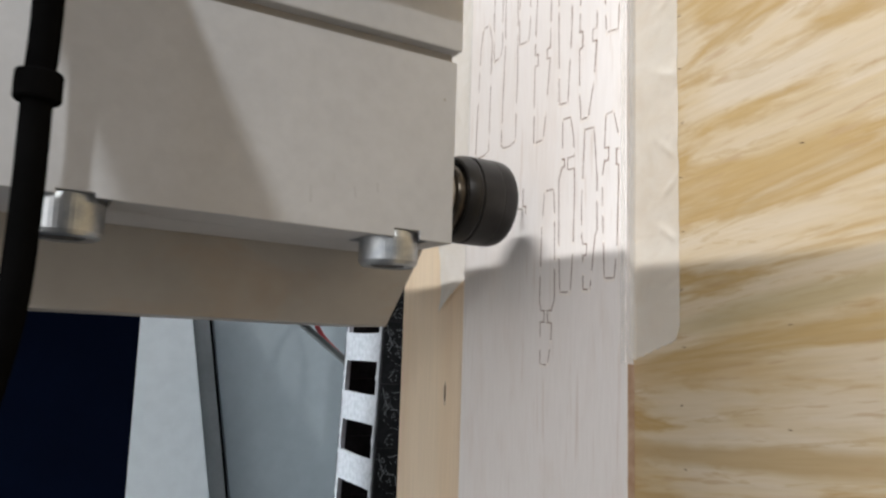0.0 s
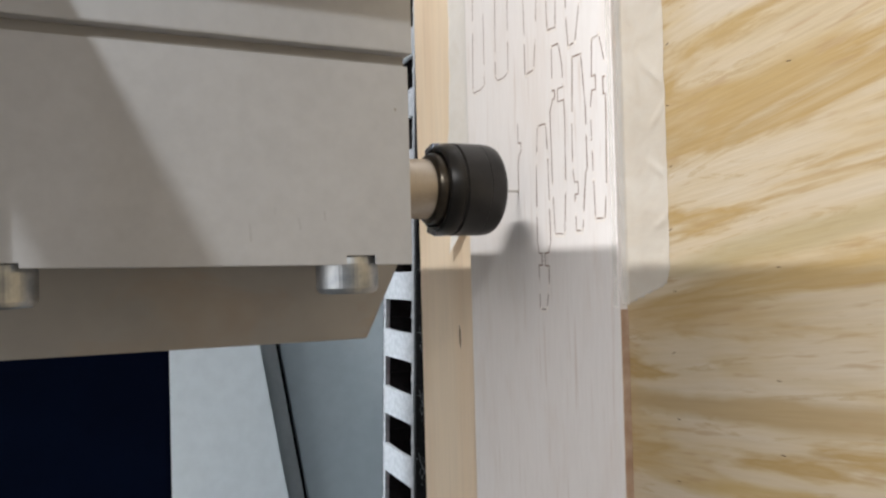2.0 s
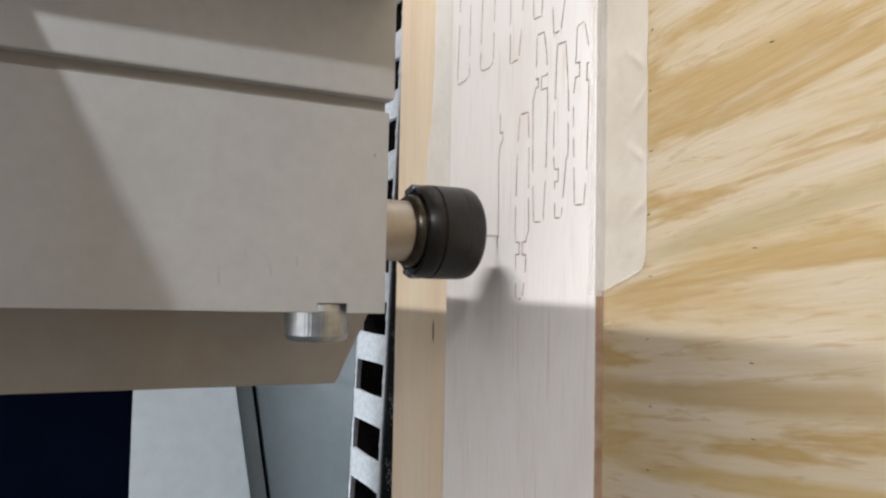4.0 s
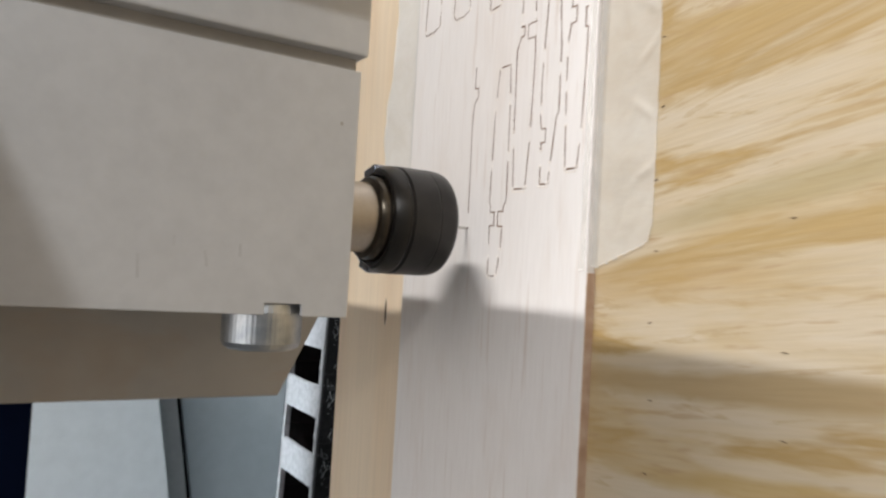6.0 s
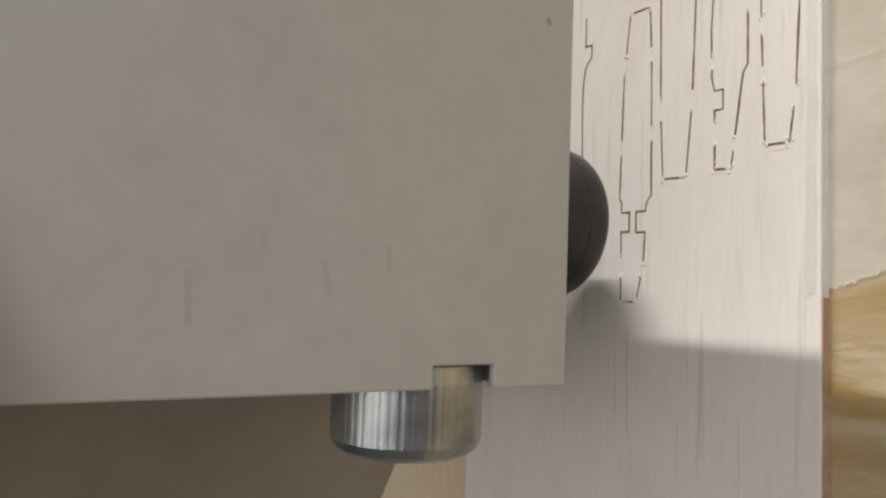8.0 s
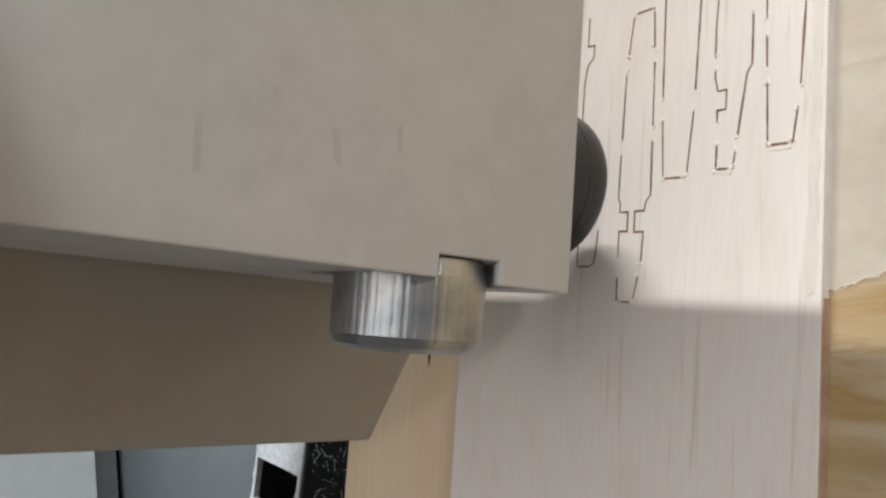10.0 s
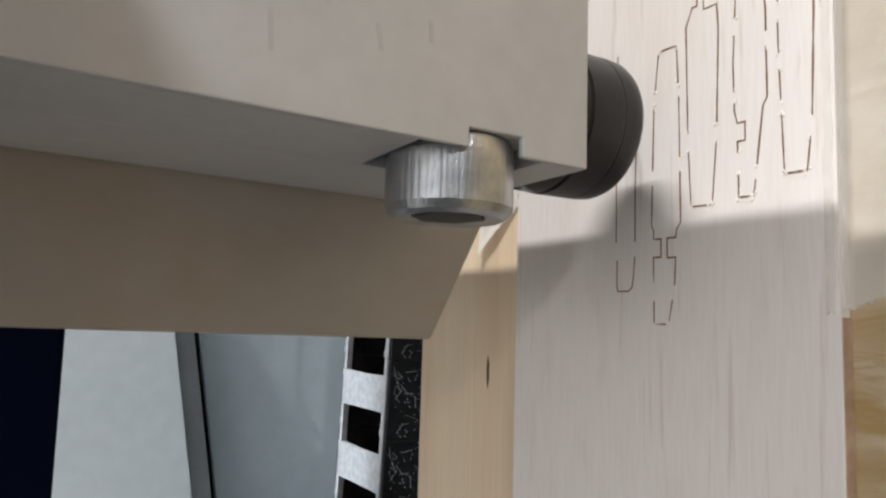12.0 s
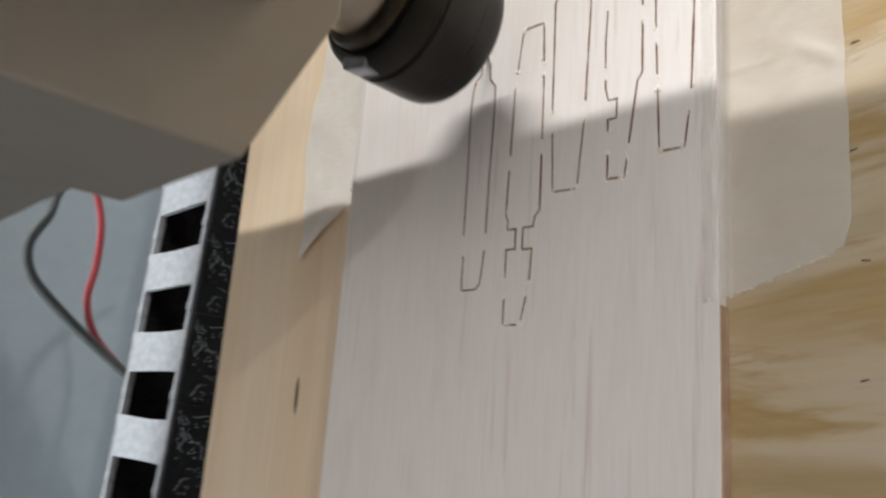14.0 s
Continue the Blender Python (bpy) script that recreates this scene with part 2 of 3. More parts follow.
def lathe(profile, steps=64, axis="Z"):
    """Turns (radius, height) pairs in millimetres round an axis."""
    bm = bmesh.new()
    rings = []
    for r, h in profile:
        ring = []
        for k in range(steps):
            a = 2 * math.pi * k / steps
            p = (r * math.cos(a), r * math.sin(a), h)
            if axis == "X":
                p = (h, p[0], p[1])
            ring.append(bm.verts.new([c * MM for c in p]))
        rings.append(ring)
    for a, b in zip(rings, rings[1:]):
        for k in range(steps):
            bm.faces.new((a[k], a[(k + 1) % steps], b[(k + 1) % steps], b[k]))
    bm.faces.new(rings[0])
    bm.faces.new(rings[-1])
    bmesh.ops.recalc_face_normals(bm, faces=bm.faces[:])
    return bm


def prism(outline, axis, lo, hi, bevel=0.0):
    """Extrudes an outline (mm) along an axis: 'y' takes (x, z) pairs, 'z' takes (x, y), 'x' takes (y, z)."""
    bm = bmesh.new()

    def place(p, q):
        return {"y": (p[0], q, p[1]), "z": (p[0], p[1], q), "x": (q, p[0], p[1])}[axis]

    low = [bm.verts.new([c * MM for c in place(p, lo)]) for p in outline]
    high = [bm.verts.new([c * MM for c in place(p, hi)]) for p in outline]
    n = len(outline)
    bm.faces.new(low)
    bm.faces.new(high)
    for k in range(n):
        bm.faces.new((low[k], low[(k + 1) % n], high[(k + 1) % n], high[k]))
    bmesh.ops.recalc_face_normals(bm, faces=bm.faces[:])
    if bevel:
        bmesh.ops.bevel(bm, geom=bm.edges[:], offset=bevel * MM, segments=2, affect="EDGES", profile=0.6)
    return bm


def tube(points, radius, sides=10, steps=8):
    """A round cable through points in millimetres (Catmull-Rom)."""
    pts = [Vector(p) for p in points]
    pts = [2 * pts[0] - pts[1], *pts, 2 * pts[-1] - pts[-2]]
    line = []
    for a, b, c, d in zip(pts, pts[1:], pts[2:], pts[3:]):
        for k in range(steps):
            u = k / steps
            line.append(0.5 * (2 * b + (c - a) * u + (2 * a - 5 * b + 4 * c - d) * u * u + (3 * b - a - 3 * c + d) * u ** 3))
    line.append(pts[-2])
    bm = bmesh.new()
    rings = []
    for k, p in enumerate(line):
        way = (line[min(k + 1, len(line) - 1)] - line[max(k - 1, 0)]).normalized()
        side = way.orthogonal().normalized() if not rings else (side - way * side.dot(way)).normalized()
        other = way.cross(side)
        rings.append([bm.verts.new((p + radius * (math.cos(2 * math.pi * j / sides) * side + math.sin(2 * math.pi * j / sides) * other)) * MM) for j in range(sides)])
    for a, b in zip(rings, rings[1:]):
        for j in range(sides):
            bm.faces.new((a[j], a[(j + 1) % sides], b[(j + 1) % sides], b[j]))
    bm.faces.new(rings[0])
    bm.faces.new(rings[-1])
    bmesh.ops.recalc_face_normals(bm, faces=bm.faces[:])
    return bm


def thing(name, label, category, group="", kind=""):
    return tagged(new(name), label, category, group, kind)


# ---------------------------------------------------------------- the room and the machine's frame
SHEET = 2.0  # top of the balsa sheet
BED = -1.0  # top of the boards under it


def build_room():
    for name, lims in {
        "floor": (-2600, 2600, -2600, 1500, -960, -900),
        "ceiling": (-2600, 2600, -2600, 1500, 1900, 1960),
        "wall_south": (-2600, 2600, -2660, -2600, -900, 1900),
        "wall_north": (-2600, 2600, 1500, 1560, -900, 1900),
        "wall_east": (2600, 2660, -2600, 1500, -900, 1900),
        "wall_west": (-2660, -2600, -2600, 1500, -900, 1900),
    }.items():
        ob = link(name, box(*lims), ROOM)
        tagged(ob, "plain light grey painted workshop " + name.split("_")[0], name.split("_")[0], kind="structure")


def build_base():
    """The machine's base: cabinet, bed plinth, chain tray, and the posts that carry the beam."""
    base = thing("machine_base", "plain grey steel machine base under the bed", "machine base")
    part("cabinet", box(-760, 760, -440, 640, -900, -200, 4), GREY_PANEL, base)
    part("bed_plinth", box(-350, 410, -410, 155, -200, -18.2, 2), GREY_PANEL, base)
    part("chain_tray", box(-340, 410, 270, 347, -200, -101.5, 1), SEAM, base)
    for x in (-740, 700):
        part("post", box(x, x + 40, 240, 330, -200, 700, 2), NAVY, base)


def seam_z(x):
    return -1.1 + 0.163 * x


def build_back_panels():
    """The coated sheet panels of the enclosure behind the bed, with the dark joint between them."""
    case = thing("enclosure", "white and grey coated sheet enclosure behind the machine bed", "enclosure")
    xs = (-700, 700)
    white = prism([(xs[0], seam_z(xs[0]) + 20.9), (xs[1], seam_z(xs[1]) + 20.9), (xs[1], 420), (xs[0], 420)], "y", 572, 590, 1.0)
    part("white_panel", white, WHITE_PANEL, case, "smooth white coated sheet panel behind the machine bed")
    grey = prism([(xs[0], -199.5), (xs[1], -199.5), (xs[1], seam_z(xs[1])), (xs[0], seam_z(xs[0]))], "y", 580, 600, 1.5)
    part("grey_panel", grey, GREY_PANEL, case, "grey coated sheet panel behind the cable chain")
    seam = prism([(xs[0], seam_z(xs[0]) + 4.5), (xs[1], seam_z(xs[1]) + 4.5), (xs[1], seam_z(xs[1]) + 20.7), (xs[0], seam_z(xs[0]) + 20.7)], "y", 575, 592, 0.6)
    part("panel_joint", seam, SEAM, case, "grey joint strip between two sheet panels")
    # black strip stands in for the shaded gap below the joint
    lip = prism([(xs[0], seam_z(xs[0]) - 0.2), (xs[1], seam_z(xs[1]) - 0.2), (xs[1], seam_z(xs[1]) + 4.6), (xs[0], seam_z(xs[0]) + 4.6)], "y", 586, 593)
    part("joint_gap", lip, RUBBER, case, "thin black strip painted for the shaded gap in the panel joint")


def build_beam():
    beam = thing("gantry_beam", "dark navy painted steel gantry beam behind the router head", "beam")
    part("beam_body", box(-699.5, 699.5, 242, 328, 115.6, 698, 2.5), NAVY, beam)


def build_bed():
    bed = link("plywood_bed", box(-360, 420, -420, 99, -18, BED, 0.6), PLY)
    tagged(bed, "pine plywood bed board with strong yellow grain and pin marks", "board")
    rng = random.Random(4)
    # rows of small pin marks beside the tape
    for k in range(-6, 10):
        x = 7.6 + 17.4 * k + rng.uniform(-0.6, 0.6)
        bm = prism([(-0.12, -0.7), (0.09, -0.6), (0.14, 0.3), (0.04, 0.72), (-0.12, 0.4)], "z", 0.0, 0.10)
        ob = part("pin_mark", bm, KNOT, bed)
        ob.location = (x * MM, (-20 + rng.uniform(-0.8, 0.8)) * MM, BED * MM)
        ob.rotation_euler.z = rng.uniform(-0.2, 0.4)
    for x, y in ((14.6, -55.3), (-29.6, -54.8), (-12.2, -54.4), (62, -60), (-22, -88)):
        bm = prism([(-0.12, -0.7), (0.09, -0.6), (0.14, 0.3), (0.04, 0.72), (-0.12, 0.4)], "z", 0.0, 0.10)
        ob = part("pin_mark", bm, KNOT, bed)
        ob.location = (x * MM, y * MM, BED * MM)
    plank = link("pine_plank", box(-360, 420, 99.5, 164, -18, BED, 0.8), PLANK)
    tagged(plank, "pale smooth pine plank along the back edge of the bed", "board")
    bm = prism([(-5.5, -0.1), (-2.0, -0.75), (2.5, -0.7), (5.5, 0.1), (2.0, 0.7), (-2.5, 0.6)], "z", 0.0, 0.08)
    ob = part("knot", bm, KNOT, plank, "small dark slit-like knot")
    ob.location = (-0.0166, 0.1188, BED * MM)


# ---------------------------------------------------------------- the balsa sheet and what is cut in it
KERF = 0.41


def strips(bm, line, width=KERF, z=SHEET, rng=None):
    """One thin kerf ribbon along a polyline of (x, y) in millimetres, a little uneven in width."""
    pts = []
    for a, b in zip(line, line[1:]):
        a, b = Vector(a), Vector(b)
        n = max(1, int((b - a).length / 3))
        pts += [a.lerp(b, k / n) for k in range(n)]
    pts.append(Vector(line[-1]))
    rows = []
    for k, p in enumerate(pts):
        back = (p - pts[k - 1]).normalized() if k else (pts[1] - p).normalized()
        on = (pts[k + 1] - p).normalized() if k + 1 < len(pts) else back
        way = (back + on).normalized() if (back + on).length > 0.1 else on
        side = Vector((-way.y, way.x)) * (width / 2 / max(0.5, way.dot(on))) * (rng.uniform(0.7, 1.3) if rng else 1)
        rows.append([bm.verts.new(((p.x + q.x) * MM, (p.y + q.y) * MM, (z + 0.05) * MM)) for q in (side, -side)])
    for a, b in zip(rows, rows[1:]):
        bm.faces.new((a[0], a[1], b[1], b[0]))


def cut_line(line, gaps):
    """Splits a polyline at the gaps (pairs of x) that run along it."""
    runs, run = [], []
    for a, b in zip(line, line[1:]):
        n = max(1, int(abs(b[0] - a[0]) / 0.8))
        for k in range(n + 1):
            p = (a[0] + (b[0] - a[0]) * k / n, a[1] + (b[1] - a[1]) * k / n)
            if any(lo < p[0] < hi for lo, hi in gaps):
                if len(run) > 1:
                    runs.append(run)
                run = []
            elif not run or (Vector(run[-1]) - Vector(p)).length > 1e-6:
                run.append(p)
    if len(run) > 1:
        runs.append(run)
    return [[r[0], *[q for p, q, s in zip(r, r[1:], r[2:]) if abs((q[0] - p[0]) * (s[1] - q[1]) - (q[1] - p[1]) * (s[0] - q[0])) > 1e-4], r[-1]] for r in runs]


def burrs(sheet, rng, lines):
    """Pale fibre raised along the cuts, heavier at their ends."""
    bm = bmesh.new()
    for line in lines:
        for (ax, ay), (bx, by) in zip(line, line[1:]):
            turn = Matrix.Rotation(math.atan2(by - ay, bx - ax), 4, "Z")
            for _ in range(int(math.hypot(bx - ax, by - ay) / 1.4)):
                if rng.random() < 0.45:
                    u, off = rng.random(), rng.choice((-0.36, 0.36)) + rng.uniform(-0.08, 0.08)
                    at = Matrix.Translation(((ax + (bx - ax) * u) * MM, (ay + (by - ay) * u + off) * MM, SHEET * MM))
                    bmesh.ops.create_icosphere(bm, subdivisions=1, radius=rng.uniform(0.10, 0.2) * MM, matrix=at @ turn @ Matrix.Diagonal((rng.uniform(1.5, 5), 1, 0.6, 1)))
        for cx, cy in (line[0], line[-1]):
            for _ in range(3):
                at = Matrix.Translation(((cx + rng.uniform(-0.8, 0.8)) * MM, (cy + rng.uniform(-0.6, 0.6)) * MM, SHEET * MM))
                bmesh.ops.create_icosphere(bm, subdivisions=1, radius=rng.uniform(0.15, 0.38) * MM, matrix=at @ Matrix.Diagonal((1.6, 1, 0.5, 1)))
    tagged(part("burr", bm, FUZZ, sheet, "pale raised burr beside the cuts"), kind="stuff")


def neck(y, inner, x0, x1):
    """A square notch in one side of a part: from y in to inner between x0 and x1."""
    return [(x0, y), (x0, inner), (x1, inner), (x1, y)]


def cut_part(sheet, rng, left, right, gaps_left, gaps_right, foot=(), closed=True):
    """One slender part: its two sides with gaps at the holding tabs, its foot and its head."""
    lines = [[left[0], *foot, right[0]]]
    if closed:
        lines.append([left[-1], right[-1]])
    lines += cut_line(left, gaps_left) + cut_line(right, gaps_right)
    for line in lines:
        bm = bmesh.new()
        strips(bm, line, rng=rng)
        part("kerf", bm, KERF_BROWN, sheet)
    burrs(sheet, rng, lines)
    # a torn lip just below the foot
    a, b = left[0], right[0]
    lip = [(a[0] - 0.9, a[1]), (b[0] - 0.9, b[1])]
    if foot:
        lip = [(p[0] - 0.9, p[1]) for p in foot]
    bm = bmesh.new()
    strips(bm, lip, 0.5, SHEET - 0.02, rng)
    part("torn_lip", bm, FUZZ, sheet)


def build_sheet():
    sheet = link("balsa_sheet", box(-340, 360, 0, 100, BED + 0.01, SHEET, 0.25), BALSA)
    tagged(sheet, "pale balsa sheet with slender parts routed out, taped to the bed", "wood sheet")
    # brown strip paints the shade along the sheet's front edge
    part("cut_edge", box(-340, 2, -0.25, 0, BED + 0.01, 1.75), EDGE, sheet, "sawn front edge of the sheet, its shade painted brown")
    rng = random.Random(11)

    def cut(*args, **more):
        cut_part(sheet, rng, *args, **more)

    # the long part with a waist near its foot
    cut([(0, 44.8), *neck(45.0, 42.7, 15.7, 20.0), (22.0, 44.9), (23.3, 45.6), (52.0, 44.9), (65.6, 43.4)],
        [(0, 40.4), (8.8, 38.6), *neck(38.3, 40.8, 15.4, 20.0), (22.0, 37.9), (23.3, 36.8), (53.0, 37.2), (65.6, 37.9)],
        [(5.8, 9.2), (34.0, 36.0), (52.5, 54.8)], [(5.8, 8.8), (36.0, 38.5), (53.0, 56.0)])
    # the part with a waist near its head
    cut([(26.5, 33.8), (42.0, 34.6), (69.0, 35.0), (71.5, 33.8), *neck(33.2, 31.8, 73.0, 76.0), (91.4, 33.0)],
        [(26.3, 28.0), (42.0, 26.7), (66.0, 26.0), *neck(26.4, 30.0, 71.5, 76.0), (84.0, 27.0), (91.3, 28.6)],
        [(40.2, 43.0), (77.5, 80.0)], [(41.0, 44.0), (77.0, 79.0)])
    # two with a notch in one side
    cut([(27.0, 21.2), *neck(21.4, 19.5, 39.0, 43.0), (45.8, 22.1), (56.0, 22.3), (84.5, 20.8)],
        [(26.8, 17.6), (45.4, 15.2), (46.9, 14.2), (66.0, 14.3), (84.3, 16.0)],
        [(32.0, 36.0), (48.0, 50.0), (63.0, 66.0)], [(31.5, 33.0), (58.0, 61.0)])
    cut([(30.3, 10.6), (56.0, 11.5), (66.0, 11.6), *neck(10.6, 8.6, 71.0, 75.5), (87.3, 10.0)],
        [(30.2, 5.8), (40.0, 4.6), (62.0, 3.8), *neck(3.8, 4.8, 68.6, 74.0), (79.0, 3.9), (87.7, 6.2)],
        [(43.0, 45.0), (52.0, 55.0), (62.0, 66.0)], [(37.5, 40.5), (74.5, 79.0)])
    # the upper row, with bevelled feet
    cut([(89.9, 93.3), (108.0, 92.4), (138.0, 91.0), (148.0, 89.2)], [(90.0, 82.9), (140.0, 82.0), (148.0, 84.2)],
        [(115.0, 118.0), (129.0, 131.0)], [(95.0, 98.0), (120.0, 124.0)], foot=((88.4, 92.3), (88.7, 86.3)))
    cut([(90.5, 73.4), (133.0, 71.8), (168.0, 72.0)], [(90.3, 63.3), (118.0, 62.5), (168.0, 63.4)],
        [(97.0, 100.0), (134.0, 137.0)], [(102.0, 105.0), (136.0, 139.0)], foot=((88.9, 71.8), (88.8, 66.5)))
    cut([(86.0, 50.8), *neck(50.8, 48.7, 117.8, 122.5), (150.0, 49.6)],
        [(86.4, 44.8), (96.0, 43.4), (117.0, 41.2), *neck(41.0, 43.0, 118.4, 122.6), (150.0, 40.6)],
        [(98.0, 100.0), (128.0, 130.0)], [(97.0, 103.0), (131.0, 133.0)])
    cut([(97.8, 35.4), (110.0, 35.6), (160.0, 36.5)], [(97.4, 30.3), (105.0, 29.8), (127.0, 28.4), (160.0, 28.0)],
        [(109.0, 112.0), (135.0, 137.0)], [(114.5, 117.5), (136.0, 138.0)])
    cut([(88.7, 22.9), (99.5, 23.8), *neck(23.9, 22.2, 116.0, 122.3), (150.0, 23.0)],
        [(89.0, 19.0), (101.0, 16.2), *neck(14.7, 16.9, 116.3, 121.0), (150.0, 14.4)],
        [(99.0, 101.5), (130.0, 132.0)], [(101.0, 104.0), (128.0, 131.0)])
    cut([(117.2, 9.9), (135.0, 10.7), (176.0, 9.4)], [(116.6, 3.9), (135.0, 3.2), (176.0, 4.0)],
        [(124.0, 127.0), (150.0, 153.0)], [(126.0, 129.0), (148.0, 151.0)])
    cut([(129.4, 80.2), (150.0, 80.7), (190.0, 79.0)], [(130.0, 75.3), (134.3, 73.9), (190.0, 74.4)],
        [(140.0, 143.0)], [(142.0, 145.0)])
    cut([(130.6, 61.3), (141.5, 61.9), (190.0, 60.0)], [(130.5, 55.2), (138.1, 54.2), (190.0, 54.8)],
        [(143.0, 146.0)], [(141.0, 144.0)])
    return sheet


# ---------------------------------------------------------------- masking tape
def sheet_grid(outline_fn, us, vs):
    bm = bmesh.new()
    grid = [[bm.verts.new([c * MM for c in outline_fn(u, v)]) for v in vs] for u in us]
    for a, b in zip(grid, grid[1:]):
        for k in range(len(vs) - 1):
            bm.faces.new((a[k], b[k], b[k + 1], a[k + 1]))
    bmesh.ops.recalc_face_normals(bm, faces=bm.faces[:])
    return bm


def build_tape():
    us = [k / 260 for k in range(261)]
    vs = [k / 44 for k in range(45)]

    def near(u, v):
        y = 2.6 - 21.8 * v
        start = 3.0 + 8.0 * v ** 1.1 if v < 0.93 else 10.5 + 60 * (v - 0.93)
        x = start + (300 - start) * u ** 1.3
        drop = min(1, max(0, (0.9 - y) / 1.9))
        z = SHEET + 0.14 - (SHEET - BED - 0.05) * (3 * drop ** 2 - 2 * drop ** 3)
        wob = noise.noise((x * 0.09, y * 0.16, 1.0)) * 0.35 + noise.noise((x * 0.3, y * 0.4, 5.0)) * 0.10
        if y < -3:
            z += max(0, wob) * min(1, (-3 - y) / 5)
        for cx, cy, lean, size in ((70, -15, 0.8, 0.9), (58, -16, -0.9, 0.7), (43, -15, 0.7, 1.0), (28, -17, -0.5, 0.8), (95, -14, 0.4, 0.8), (120, -15, -0.7, 0.9)):
            along, off = (y - cy) + lean * (x - cx) * 0.3, (x - cx) - lean * (y - cy)
            z += size * 0.45 * math.exp(-(off / 1.3) ** 2 - (along / 4.0) ** 2)
        return x, y + 0.35 * noise.noise((x * 0.15, 3.0, v)), z

    def torn(surface, parent, mat, seed):
        """The ragged fringe along a tape's torn end."""
        rng = random.Random(seed)
        bm = bmesh.new()
        rows = []
        for k in range(61):
            x, y, z = surface(0.0, k / 60)
            far_x = x - rng.uniform(0.1, 0.9)
            rows.append([bm.verts.new((px * MM, y * MM, pz * MM)) for px, pz in ((x, z), (far_x, z + rng.uniform(0.0, 0.18)))])
        for a, b in zip(rows, rows[1:]):
            bm.faces.new((a[0], a[1], b[1], b[0]))
        part("torn_edge", bm, mat, parent, "ragged torn end of the tape")

    ob = smooth(link("masking_tape", sheet_grid(near, us, vs), TAPE), 60)
    torn(near, ob, TAPE, 5)
    tagged(ob, "creased off-white masking tape over the front edge of the balsa", "tape", "tapes on the sheet")

    def far(u, v):
        start = 39.5 - 18.0 * v
        x = start + (310 - start) * u ** 1.6
        outer = 123.6 + 4.9 * math.exp(-((x - 57) / 19) ** 2) - 2.0 * min(1, max(0, (x - 75) / 45))
        y = 98.6 + (outer - 98.6) * v
        drop = min(1, max(0, (y - 99.7) / 3.0))
        z = SHEET + 0.14 - (SHEET - BED - 0.10) * (3 * drop ** 2 - 2 * drop ** 3)
        wob = noise.noise((x * 0.07, y * 0.16, 9.0)) * 0.5
        if v > 0.3:
            z += max(0, wob) * (v - 0.3) * 1.4
        # the cut end curls up a little off the plank
        z += 1.7 * math.exp(-(x - start) / 7.0) * min(1, max(0, v - 0.15) * 2)
        return x, y + 0.9 * v ** 3 * noise.noise((x * 0.12, 7.0, 0.0)), z

    ob = smooth(link("masking_tape", sheet_grid(far, us, vs), THICK_TAPE), 60)
    torn(far, ob, THICK_TAPE, 6)
    tagged(ob, "off-white masking tape with a curled end along the balsa's back edge", "tape", "tapes on the sheet")


